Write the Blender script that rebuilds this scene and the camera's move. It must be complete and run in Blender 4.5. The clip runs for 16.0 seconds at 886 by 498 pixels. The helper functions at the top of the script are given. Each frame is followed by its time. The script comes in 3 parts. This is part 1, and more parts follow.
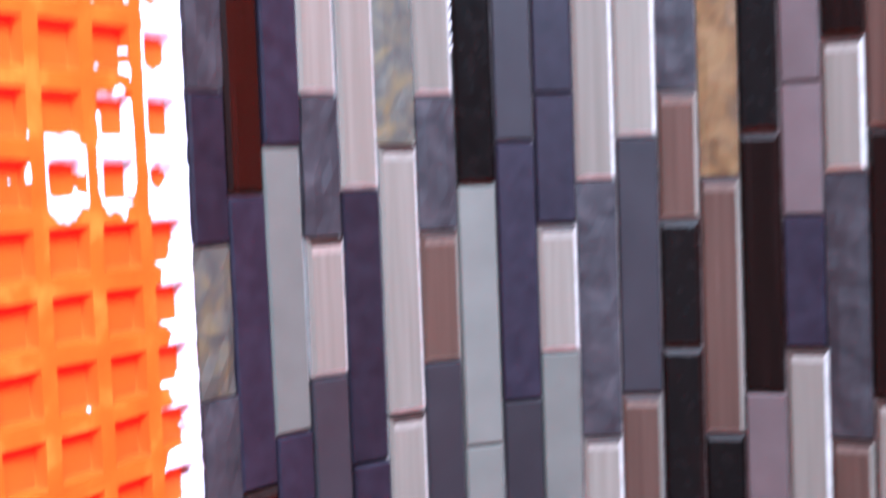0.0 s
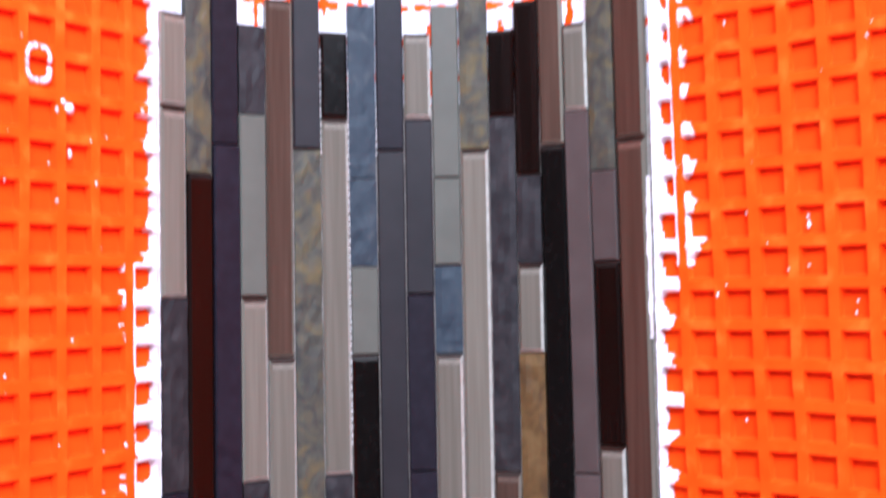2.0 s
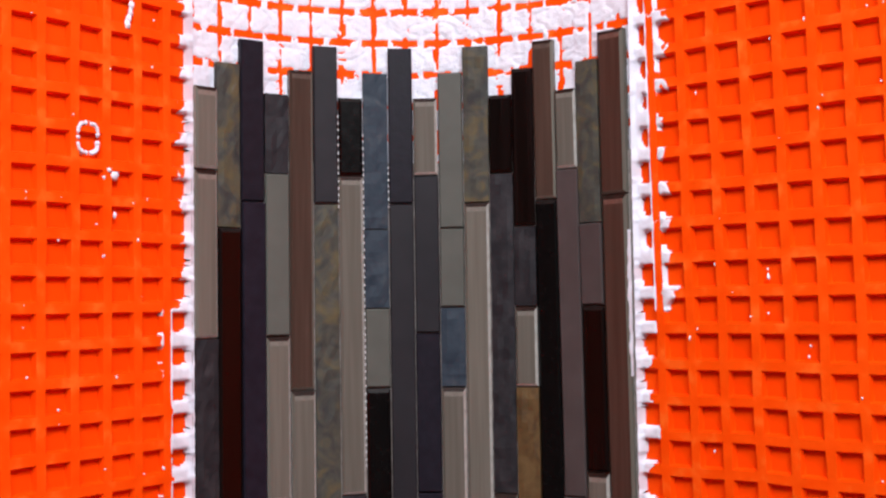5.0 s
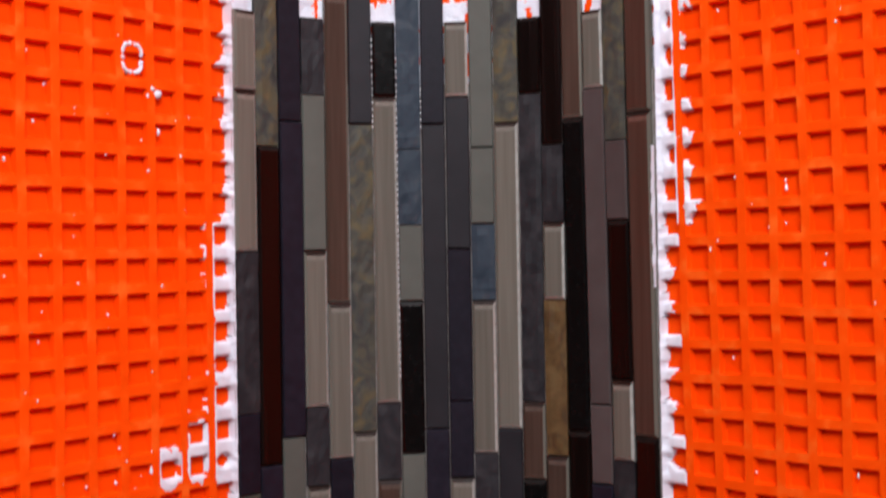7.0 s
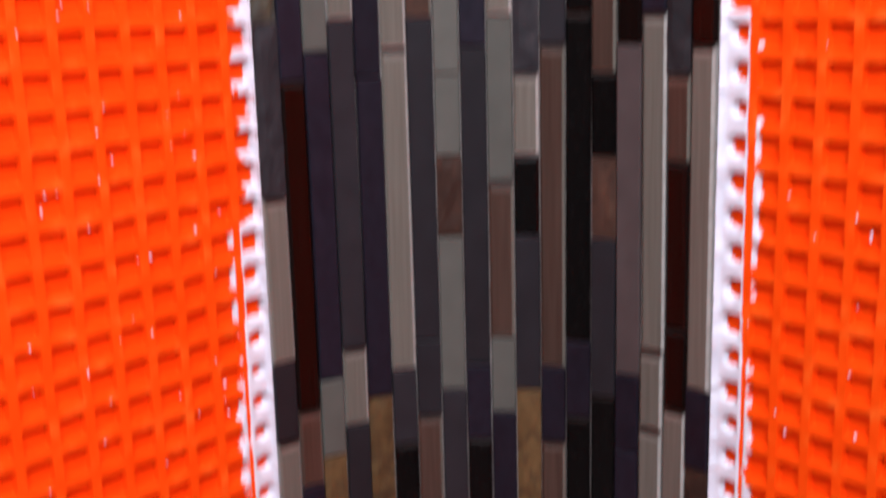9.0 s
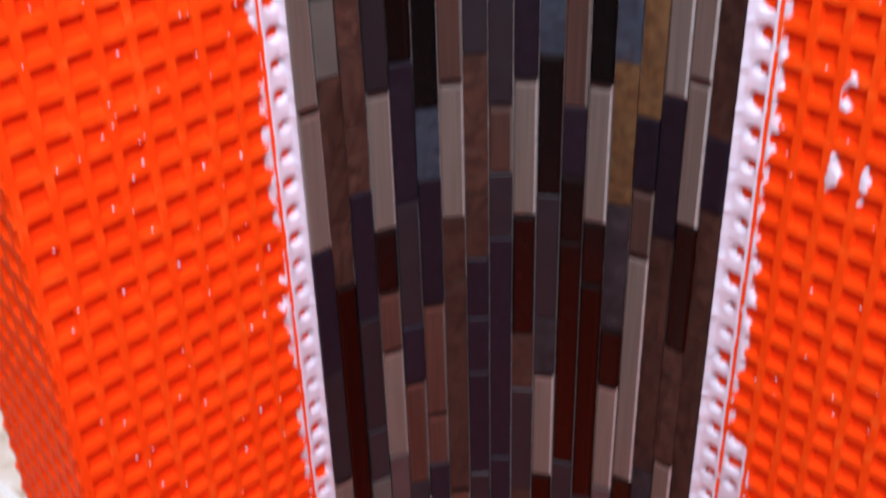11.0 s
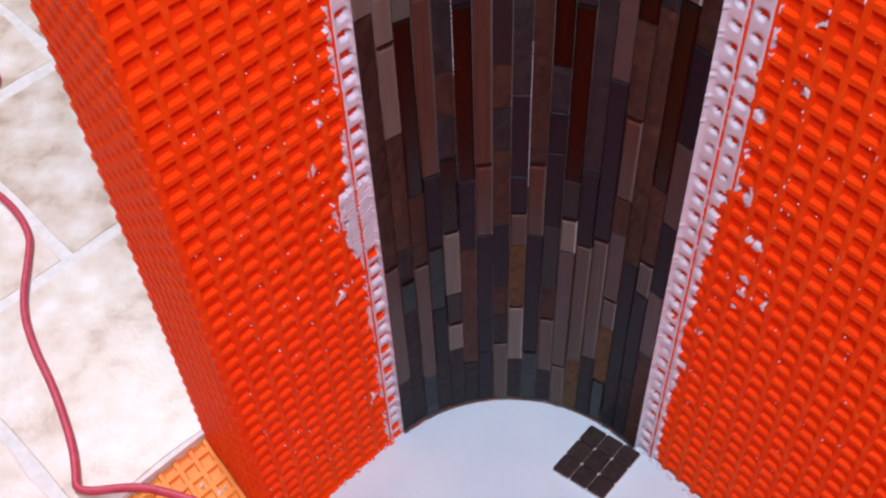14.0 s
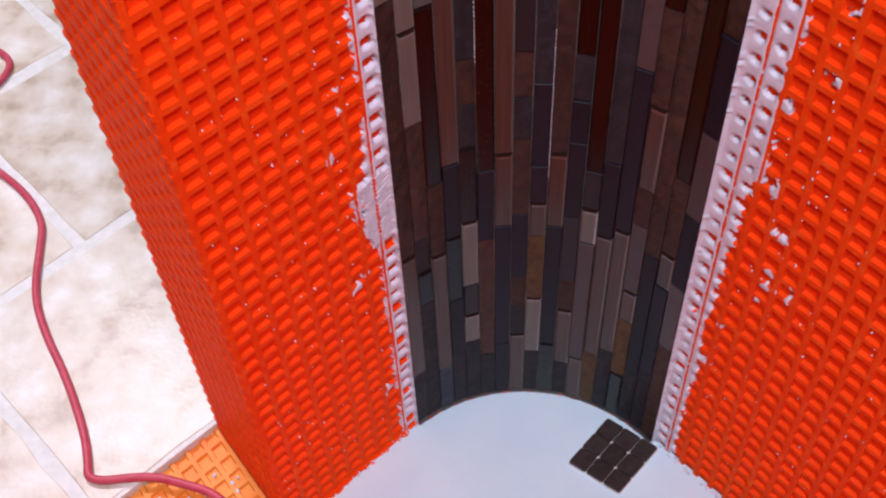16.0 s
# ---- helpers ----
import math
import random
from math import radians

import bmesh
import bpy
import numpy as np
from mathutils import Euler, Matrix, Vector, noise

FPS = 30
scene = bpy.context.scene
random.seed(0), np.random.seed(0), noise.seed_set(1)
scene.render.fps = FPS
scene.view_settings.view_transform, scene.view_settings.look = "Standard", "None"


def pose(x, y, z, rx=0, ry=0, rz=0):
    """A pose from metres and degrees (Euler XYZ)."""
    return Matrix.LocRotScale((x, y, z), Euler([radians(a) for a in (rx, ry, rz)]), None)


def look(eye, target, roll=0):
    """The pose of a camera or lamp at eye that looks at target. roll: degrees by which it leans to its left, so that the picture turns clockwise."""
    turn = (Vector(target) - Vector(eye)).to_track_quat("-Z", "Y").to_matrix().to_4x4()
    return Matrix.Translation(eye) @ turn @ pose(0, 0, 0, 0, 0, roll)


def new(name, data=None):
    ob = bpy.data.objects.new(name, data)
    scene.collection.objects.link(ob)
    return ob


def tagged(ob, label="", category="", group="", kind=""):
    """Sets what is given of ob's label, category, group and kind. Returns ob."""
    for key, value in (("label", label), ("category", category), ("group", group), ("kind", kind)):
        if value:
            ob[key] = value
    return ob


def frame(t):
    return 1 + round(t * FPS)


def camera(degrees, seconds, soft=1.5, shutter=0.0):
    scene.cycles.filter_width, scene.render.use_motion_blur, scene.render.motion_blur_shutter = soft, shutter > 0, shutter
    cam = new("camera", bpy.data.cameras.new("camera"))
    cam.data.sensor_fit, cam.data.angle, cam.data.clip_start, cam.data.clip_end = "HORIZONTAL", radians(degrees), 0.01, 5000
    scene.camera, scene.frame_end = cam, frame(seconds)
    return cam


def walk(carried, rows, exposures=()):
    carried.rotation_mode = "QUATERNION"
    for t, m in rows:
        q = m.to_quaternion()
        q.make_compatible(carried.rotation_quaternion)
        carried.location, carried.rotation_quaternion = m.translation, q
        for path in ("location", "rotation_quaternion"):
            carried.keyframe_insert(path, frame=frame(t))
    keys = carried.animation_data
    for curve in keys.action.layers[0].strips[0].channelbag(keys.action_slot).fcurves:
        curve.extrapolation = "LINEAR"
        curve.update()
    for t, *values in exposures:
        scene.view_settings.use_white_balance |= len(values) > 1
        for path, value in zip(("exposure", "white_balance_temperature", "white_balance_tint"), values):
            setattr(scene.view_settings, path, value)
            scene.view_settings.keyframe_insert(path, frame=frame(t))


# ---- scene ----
import collections

cam = camera(42.0, 16.0, soft=2.2, shutter=0.9)
PATH = [
    (0.0, (-0.1235, -0.2641, 1.5508), (-0.0126, 0.3243, 1.5133), -2.12),
    (0.5, (-0.0998, -0.3246, 1.5916), (-0.0093, 0.2679, 1.5648), -1.59),
    (1.0, (-0.0913, -0.3903, 1.6257), (-0.0012, 0.2028, 1.6162), -0.84),
    (1.5, (-0.0393, -0.4541, 1.6617), (0.0071, 0.1441, 1.6644), -0.86),
    (2.0, (-0.0305, -0.4992, 1.6840), (0.0154, 0.0985, 1.7098), -1.01),
    (2.5, (-0.0167, -0.5304, 1.7059), (0.0198, 0.0673, 1.7438), -0.98),
    (3.0, (-0.0070, -0.5521, 1.7164), (0.0212, 0.0458, 1.7590), -0.94),
    (3.5, (0.0015, -0.5676, 1.7186), (0.0210, 0.0308, 1.7566), -0.90),
    (6.0, (0.0054, -0.5860, 1.6946), (0.0078, 0.0137, 1.7145), -0.87),
    (6.5, (0.0119, -0.5972, 1.6902), (0.0035, 0.0026, 1.7028), -0.88),
    (7.0, (0.0151, -0.6062, 1.6802), (0.0016, -0.0064, 1.6853), -0.93),
    (7.5, (0.0166, -0.6064, 1.6619), (-0.0015, -0.0070, 1.6436), -0.94),
    (8.0, (0.0180, -0.5874, 1.6232), (-0.0076, 0.0100, 1.5737), -0.94),
    (8.5, (0.0110, -0.5680, 1.5757), (-0.0161, 0.0231, 1.4767), -1.30),
    (9.0, (0.0230, -0.5458, 1.4959), (-0.0193, 0.0378, 1.3631), -1.51),
    (9.5, (0.0337, -0.5285, 1.4565), (-0.0224, 0.0393, 1.2710), -1.60),
    (10.0, (0.0194, -0.5265, 1.4101), (-0.0293, 0.0199, 1.1672), -2.08),
    (10.2, (0.0067, -0.5242, 1.3848), (-0.0331, 0.0156, 1.1259), -1.57),
    (12.3, (0.0159, -0.5137, 1.2682), (-0.0320, -0.0931, 0.8430), -2.24),
    (12.5, (0.0223, -0.5160, 1.2591), (-0.0283, -0.1121, 0.8183), -2.62),
    (13.0, (0.0226, -0.5277, 1.2393), (-0.0269, -0.1488, 0.7767), -2.72),
    (13.5, (0.0182, -0.5296, 1.2243), (-0.0308, -0.1573, 0.7563), -2.83),
    (14.0, (0.0166, -0.5271, 1.2181), (-0.0349, -0.1610, 0.7455), -3.21),
    (14.5, (0.0151, -0.5253, 1.2152), (-0.0381, -0.1637, 0.7393), -3.49),
    (15.0, (0.0124, -0.5233, 1.2115), (-0.0419, -0.1632, 0.7347), -3.55),
    (15.5, (0.0094, -0.5215, 1.2089), (-0.0456, -0.1608, 0.7327), -3.47),
    (16.0, (0.0058, -0.5171, 1.2073), (-0.0496, -0.1562, 0.7312), -3.35),
]
EXPOSURES = [(0.0, 1.8, 5100, 12), (0.5, 1.5, 5100, 12), (1.0, 1.0, 5200, 11), (1.5, 0.9, 5400, 10), (2.0, 0.8, 5600, 10), (2.5, 0.35, 5900, 10),
             (3.0, -0.05, 6300, 10), (3.5, -0.2, 6300, 10), (6.0, -0.25, 6400, 10), (7.0, -0.3, 6400, 10), (8.0, 0.0, 6200, 11), (9.0, 0.3, 6100, 12),
             (10.2, 0.5, 5900, 15), (12.3, 0.35, 6000, 22), (16.0, 0.25, 6000, 22)]
walk(cam, [(t, look(eye, target, roll)) for t, eye, target, roll in PATH], EXPOSURES)

# ---- light: ceiling lamp over the shower, and an added fill for the travertine ----
world = bpy.data.worlds.new("world")
scene.world = world
world.use_nodes = True
world.node_tree.nodes["Background"].inputs[0].default_value = (0.6, 0.7, 1.0, 1)
world.node_tree.nodes["Background"].inputs[1].default_value = 0.05


def area_lamp(name, at, target, size, power, color):
    data = bpy.data.lights.new(name, "AREA")
    data.shape, data.size, data.energy, data.color = "DISK", size, power, color
    ob = new(name, data)
    ob.matrix_world = look(at, target)
    return ob


area_lamp("shower_lamp", (0.12, -0.86, 2.6), (0.0, -0.1, 0.9), 0.9, 58, (0.92, 0.96, 1.0))
# unseen lamp behind the wing wall, added to brighten the travertine floor
area_lamp("travertine_fill", (-1.25, 1.3, 2.6), (-1.0, 0.6, 0.0), 0.7, 50, (1.0, 0.98, 0.96))

# ---- plan ----
R = 0.1845              # radius of the tile faces in the rounded corner
COLS, PITCH, UNIT = 18, 0.0165, 0.05222
ARC = COLS * PITCH
HALF = ARC / R / 2      # half the angle that the strip covers
Z_TOP, STAGGER = 1.8603, 0.0168
BED = 0.006             # the membrane lies this far behind the tile faces
AL, AR = radians(49.5), radians(41.75)
RIB, DEEP = 0.0076, 0.0041
FLOOR_Z = 0.014
END_S = 0.190
WALL_H = 2.64
PL = Vector((-(R + BED) * math.sin(HALF), (R + BED) * math.cos(HALF), 0))
PR = Vector(((R + BED) * math.sin(HALF), (R + BED) * math.cos(HALF), 0))
DL = Vector((-math.cos(AL), -math.sin(AL), 0))
DR = Vector((math.cos(AR), -math.sin(AR), 0))
NL = Vector((math.sin(AL), -math.cos(AL), 0))
NR = Vector((-math.sin(AR), -math.cos(AR), 0))
CORNER = PL + DL * END_S                       # free end of the wing wall, shower side
BACK = Vector((-0.3731, 0.1106, 0))            # its other corner
ED = (BACK - CORNER).normalized()
END_W = (BACK - CORNER).length
EN = Vector((-ED.y, ED.x, 0))
UPZ = Vector((0, 0, 1))


# ---- materials ----
def ramp(nt, stops):
    node = nt.nodes.new("ShaderNodeValToRGB")
    els = node.color_ramp.elements
    while len(els) < len(stops):
        els.new(0.5)
    for el, (p, c) in zip(els, stops):
        el.position, el.color = p, (*c, 1)
    return node


def material(name, stops, rough=0.5, scale=40.0, detail=6.0, stretch=(1, 1, 1), bump=0.0, bump_scale=200.0, coat=0.0,
             spread=0.0, metallic=0.0, distortion=0.0, spec=0.5, rough_var=0.1, coat_rough=0.04):
    """Noise-coloured surface with fine relief; spread varies lightness from piece to piece."""
    m = bpy.data.materials.new(name)
    m.use_nodes = True
    nt = m.node_tree
    b = nt.nodes["Principled BSDF"]
    tc = nt.nodes.new("ShaderNodeTexCoord")
    mp = nt.nodes.new("ShaderNodeMapping")
    mp.inputs["Scale"].default_value = stretch
    info = nt.nodes.new("ShaderNodeObjectInfo")
    add = nt.nodes.new("ShaderNodeVectorMath")
    add.operation = "ADD"
    mul = nt.nodes.new("ShaderNodeMath")
    mul.operation = "MULTIPLY"
    mul.inputs[1].default_value = 37.0 if spread else 0.0
    nt.links.new(info.outputs["Random"], mul.inputs[0])
    nt.links.new(tc.outputs["Object"], add.inputs[0])
    nt.links.new(mul.outputs[0], add.inputs[1])
    nt.links.new(add.outputs[0], mp.inputs["Vector"])
    n1 = nt.nodes.new("ShaderNodeTexNoise")
    n1.inputs["Scale"].default_value, n1.inputs["Detail"].default_value = scale, detail
    n1.inputs["Distortion"].default_value = distortion
    nt.links.new(mp.outputs[0], n1.inputs["Vector"])
    cr = ramp(nt, stops)
    nt.links.new(n1.outputs["Fac"], cr.inputs[0])
    out = cr.outputs[0]
    if spread:
        hsv = nt.nodes.new("ShaderNodeHueSaturation")
        mr = nt.nodes.new("ShaderNodeMapRange")
        mr.inputs["To Min"].default_value, mr.inputs["To Max"].default_value = 1 - spread, 1 + spread
        nt.links.new(info.outputs["Random"], mr.inputs["Value"])
        nt.links.new(mr.outputs[0], hsv.inputs["Value"])
        nt.links.new(out, hsv.inputs["Color"])
        out = hsv.outputs[0]
    nt.links.new(out, b.inputs["Base Color"])
    rr = nt.nodes.new("ShaderNodeMapRange")
    rr.inputs["To Min"].default_value, rr.inputs["To Max"].default_value = max(0.02, rough - rough_var), min(1, rough + rough_var)
    nt.links.new(n1.outputs["Fac"], rr.inputs["Value"])
    nt.links.new(rr.outputs[0], b.inputs["Roughness"])
    b.inputs["Metallic"].default_value = metallic
    b.inputs["Specular IOR Level"].default_value = spec
    b.inputs["Coat Weight"].default_value = coat
    b.inputs["Coat Roughness"].default_value = coat_rough
    if bump:
        n2 = nt.nodes.new("ShaderNodeTexNoise")
        n2.inputs["Scale"].default_value, n2.inputs["Detail"].default_value = bump_scale, 5
        nt.links.new(mp.outputs[0], n2.inputs["Vector"])
        bp = nt.nodes.new("ShaderNodeBump")
        bp.inputs["Strength"].default_value, bp.inputs["Distance"].default_value = bump, 0.001
        nt.links.new(n2.outputs["Fac"], bp.inputs["Height"])
        nt.links.new(bp.outputs[0], b.inputs["Normal"])
    return m


ORANGE = material("orange_polyethylene", [(0.3, (0.86, 0.052, 0.0004)), (0.7, (0.94, 0.068, 0.0006))], rough=0.5, scale=18, bump=0.15, bump_scale=700, spec=0.04)
# rib faces: light caught on them is painted in as paler orange, plus scuffs
ORANGE_RIB = material("lit_scuffed_orange_rib", [(0.3, (0.88, 0.058, 0.0006)), (0.55, (0.92, 0.076, 0.002)), (0.72, (0.94, 0.13, 0.012))], rough=0.5, scale=75, detail=10, bump=0.25, bump_scale=500, spec=0.03)
ORANGE_LIT = material("lit_orange_polyethylene", [(0.35, (0.88, 0.21, 0.008)), (0.7, (0.87, 0.36, 0.06))], rough=0.55, scale=14, bump=0.15, bump_scale=700)
MORTAR = material("white_thinset", [(0.25, (0.64, 0.62, 0.70)), (0.75, (0.79, 0.775, 0.85))], rough=0.6, scale=60, bump=0.5, bump_scale=900)
PAINT = material("white_wall_paint", [(0.3, (0.74, 0.73, 0.71)), (0.7, (0.8, 0.79, 0.77))], rough=0.7, scale=3, bump=0.1, bump_scale=300)
DARK_GREY = material("plain_dark_grey", [(0.3, (0.2, 0.195, 0.19)), (0.7, (0.28, 0.275, 0.27))], rough=0.9, scale=30)
PAN = material("white_shower_pan", [(0.3, (0.64, 0.83, 0.93)), (0.7, (0.75, 0.92, 0.98))], rough=0.42, scale=9, bump=0.35, bump_scale=120, detail=8)
TRAVERTINE = material("travertine", [(0.30, (0.50, 0.38, 0.28)), (0.43, (0.68, 0.58, 0.47)), (0.56, (0.75, 0.675, 0.585)), (0.70, (0.84, 0.80, 0.75))], rough=0.35, scale=21, detail=14,
                      bump=0.4, bump_scale=170, spread=0.06, distortion=0.1)
GROUT = material("white_grout", [(0.3, (0.72, 0.7, 0.66)), (0.7, (0.84, 0.82, 0.79))], rough=0.85, scale=80, bump=0.4)
CORD = material("red_cord_rubber", [(0.3, (0.5, 0.04, 0.075)), (0.7, (0.62, 0.08, 0.12))], rough=0.45, scale=90)
CHIP = material("dark_brown_porcelain", [(0.3, (0.022, 0.014, 0.013)), (0.7, (0.05, 0.034, 0.03))], rough=0.4, scale=150, spread=0.2, bump=0.2)
JOINT = material("joint_shadow_mortar", [(0.3, (0.16, 0.13, 0.12)), (0.7, (0.3, 0.27, 0.25))], rough=0.9, scale=200)
MESHFIBRE = material("white_fibre_mesh", [(0.3, (0.7, 0.7, 0.72)), (0.7, (0.8, 0.8, 0.82))], rough=0.7, scale=300)

STREAK = (1.0, 1.0, 0.03)
TILE_MATS = {
    "b": material("beige_glass", [(0.3, (0.1079, 0.0953, 0.0780)), (0.7, (0.1331, 0.1182, 0.0983))], rough=0.22, scale=420, stretch=STREAK, coat=0.14, coat_rough=0.25, spec=0.16, spread=0.1, detail=2),
    "T": material("taupe_glass", [(0.3, (0.0454, 0.0259, 0.0193)), (0.7, (0.0636, 0.0368, 0.0278))], rough=0.22, scale=420, stretch=STREAK, coat=0.14, coat_rough=0.25, spec=0.16, spread=0.14, detail=2),
    "R": material("oxblood_glass", [(0.3, (0.0033, 0.0013, 0.0010)), (0.7, (0.0064, 0.0024, 0.0020))], rough=0.25, scale=300, stretch=STREAK, coat=0.14, coat_rough=0.25, spec=0.12, spread=0.2, detail=2),
    "K": material("black_glass", [(0.3, (0.0018, 0.0014, 0.0014)), (0.7, (0.0034, 0.0026, 0.0026))], rough=0.25, scale=200, coat=0.14, coat_rough=0.25, spec=0.16, spread=0.2),
    "g": material("sage_frosted_glass", [(0.3, (0.0811, 0.0812, 0.0704)), (0.7, (0.0949, 0.0947, 0.0820))], rough=0.5, scale=60, spread=0.08, coat=0.06, coat_rough=0.3, spec=0.16),
    "G": material("grey_frosted_glass", [(0.3, (0.0148, 0.0135, 0.0163)), (0.7, (0.0192, 0.0174, 0.0206))], rough=0.5, scale=60, spread=0.16, coat=0.06, coat_rough=0.3, spec=0.16),
    "M": material("mauve_frosted_glass", [(0.3, (0.0557, 0.0408, 0.0395)), (0.7, (0.0689, 0.0510, 0.0497))], rough=0.42, scale=60, spread=0.14, coat=0.12, coat_rough=0.25, spec=0.16),
    "P": material("plum_matte_porcelain", [(0.3, (0.0075, 0.0058, 0.0106)), (0.7, (0.0128, 0.0102, 0.0175))], spec=0.16, rough=0.5, scale=160, spread=0.2, bump=0.15, bump_scale=600),
    "S": material("grey_slate", [(0.3, (0.0138, 0.0124, 0.0150)), (0.55, (0.0232, 0.0208, 0.0236)), (0.75, (0.0368, 0.0320, 0.0350))], spec=0.16, rough=0.6, scale=70, detail=9, bump=0.7, bump_scale=160, spread=0.15, distortion=1.0),
    "B": material("blue_slate", [(0.3, (0.0223, 0.0319, 0.0464)), (0.55, (0.0343, 0.0468, 0.0634)), (0.78, (0.0686, 0.0749, 0.0844))], spec=0.16, rough=0.6, scale=60, detail=9, bump=0.6, bump_scale=160, spread=0.12, distortion=1.2),
    "X": material("gold_veined_slate", [(0.28, (0.0319, 0.0319, 0.0319)), (0.5, (0.0600, 0.0563, 0.0450)), (0.68, (0.0973, 0.0749, 0.0374)), (0.82, (0.1124, 0.1012, 0.0823))], spec=0.16, rough=0.6, scale=65, detail=9, bump=0.8, bump_scale=140, spread=0.1, distortion=1.4),
    "Y": material("rust_gold_slate", [(0.28, (0.0469, 0.0278, 0.0155)), (0.5, (0.0940, 0.0535, 0.0215)), (0.75, (0.1268, 0.0773, 0.0311))], spec=0.16, rough=0.6, scale=65, detail=9, bump=0.8, bump_scale=140, spread=0.15, distortion=1.4),
    "W": material("brown_slate", [(0.28, (0.0269, 0.0142, 0.0108)), (0.5, (0.0448, 0.0232, 0.0166)), (0.75, (0.0718, 0.0340, 0.0216))], spec=0.16, rough=0.55, scale=65, detail=9, bump=0.8, bump_scale=140, spread=0.2, distortion=1.4),
}
# end, side and band colours stand in for refraction inside the glass
GLASS_END = material("refracted_brown_end", [(0.3, (0.012, 0.005, 0.0035)), (0.7, (0.024, 0.010, 0.007))], rough=0.5, scale=200, spec=0.12)
GLASS_SIDE = material("refracted_pale_side", [(0.3, (0.26, 0.245, 0.225)), (0.7, (0.36, 0.345, 0.32))], rough=0.12, scale=200, coat=0.4, spec=0.35)
BEIGE_BAND = material("refracted_beige_band", [(0.3, (0.155, 0.140, 0.120)), (0.7, (0.20, 0.182, 0.158))], rough=0.2, scale=300, coat=0.3, detail=2)
TAUPE_BAND = material("refracted_taupe_band", [(0.3, (0.075, 0.050, 0.040)), (0.7, (0.105, 0.072, 0.058))], rough=0.2, scale=300, coat=0.3, detail=2)
DARK_END = material("refracted_dark_end", [(0.3, (0.005, 0.003, 0.0025)), (0.7, (0.012, 0.007, 0.006))], rough=0.5, scale=200, spec=0.12)


# ---- builders ----
def mesh_from(name, verts, faces, mats, smooth=False, index=None):
    me = bpy.data.meshes.new(name)
    me.from_pydata([tuple(v) for v in verts], [], faces)
    for m in mats if isinstance(mats, (list, tuple)) else [mats]:
        me.materials.append(m)
    if index is not None:
        me.polygons.foreach_set("material_index", index)
    if smooth:
        me.polygons.foreach_set("use_smooth", [True] * len(me.polygons))
    me.update()
    return me


def child(name, me, parent, label="", kind=""):
    ob = new(name, me)
    ob.parent = parent
    if label or kind:
        tagged(ob, label, kind=kind)
    return ob


def prism(outline, z0, z1):
    n = len(outline)
    verts = [(x, y, z0) for x, y in outline] + [(x, y, z1) for x, y in outline]
    faces = [tuple(range(n))[::-1], tuple(range(n, 2 * n))] + [(i, (i + 1) % n, n + (i + 1) % n, n + i) for i in range(n)]
    return verts, faces


def fbm(x, y, z=0.0, octaves=3):
    total, amp = 0.0, 1.0
    for _ in range(octaves):
        total += amp * noise.noise(Vector((x, y, z)))
        x, y, z, amp = x * 2.03, y * 2.03, z * 2.03 + 5.1, amp * 0.5
    return total


def flat_map(origin, along, normal, lean=lambda v: 0.0):
    return lambda u, v, h: origin + along * (u + lean(v) * min(1.0, max(0.0, u / 0.012))) + UPZ * v + normal * h


def arc_map(u, v, h):
    a = -HALF + u / (R + BED)
    r = R + BED - h
    return Vector((r * math.sin(a), r * math.cos(a), v))


MAP_L = flat_map(PL, DL, NL)
MAP_R = flat_map(PR, DR, NR, lambda v: -0.018 * (min(1.95, max(1.45, v)) - 1.75))   # the sheet hangs a little out of plumb
MAP_END = flat_map(CORNER, ED, EN)


Grid = collections.namedtuple("Grid", "pu pv cu cv")     # where a recess begins and the pitch, across and up


def rib_height(a, phase, cell):
    """1 on a rib, 0 in a recess; a recess begins at the phase."""
    k = (a - phase) % cell
    wide = cell - RIB
    if k < wide:
        return 0.0
    d = min(k - wide, cell - k)
    return min(1.0, 0.25 + d / 0.0009)


def relief(u, v, g):
    return DEEP * (max(rib_height(u, g.pu, g.cu), rib_height(v, g.pv, g.cv)) - 1)


def stations(a0, a1, phase, cell):
    wide = cell - RIB
    offs = (0.0003, wide * 0.5, wide - 0.0003, wide + 0.0001, wide + 0.0010, cell - 0.0010, cell - 0.0001)
    first = math.floor((a0 - phase) / cell) - 1
    out = [a0]
    for k in range(first, first + int((a1 - a0) / cell) + 4):
        out += [phase + k * cell + o for o in offs if a0 < phase + k * cell + o < a1]
    return out + [a1]


def membrane(name, at, u0, u1, v0, v1, g, parent, mats, seed=0.0):
    """One sheet of square recesses between ribs; the rib faces are scuffed, and painted paler for the light they catch.
    """
    us, vs = stations(u0, u1, g.pu, g.cu), stations(v0, v1, g.pv, g.cv)
    verts, faces, index, low = [], [], [], []
    for v in vs:
        for u in us:
            wob = 0.0005 * noise.noise(Vector((u * 60, v * 60, seed)))
            lean = 0.0009 * noise.noise(Vector((u * 22, v * 22, seed + 9)))
            lean2 = 0.0009 * noise.noise(Vector((u * 22, v * 22, seed + 19)))
            h = relief(u, v, g)
            low.append(h)
            verts.append(at(u + (lean if u0 < u < u1 else 0), v + lean2, h + wob))
    w = len(us)
    for j in range(len(vs) - 1):
        for i in range(w - 1):
            f = (j * w + i, j * w + i + 1, (j + 1) * w + i + 1, (j + 1) * w + i)
            faces.append(f)
            index.append(1 if min(low[q] for q in f) > -0.3 * DEEP else 0)
    me = mesh_from(name, verts, faces, mats, smooth=True, index=index)
    me.set_sharp_from_angle(angle=radians(50))
    return child(name, me, parent, "orange dimpled waterproofing membrane")


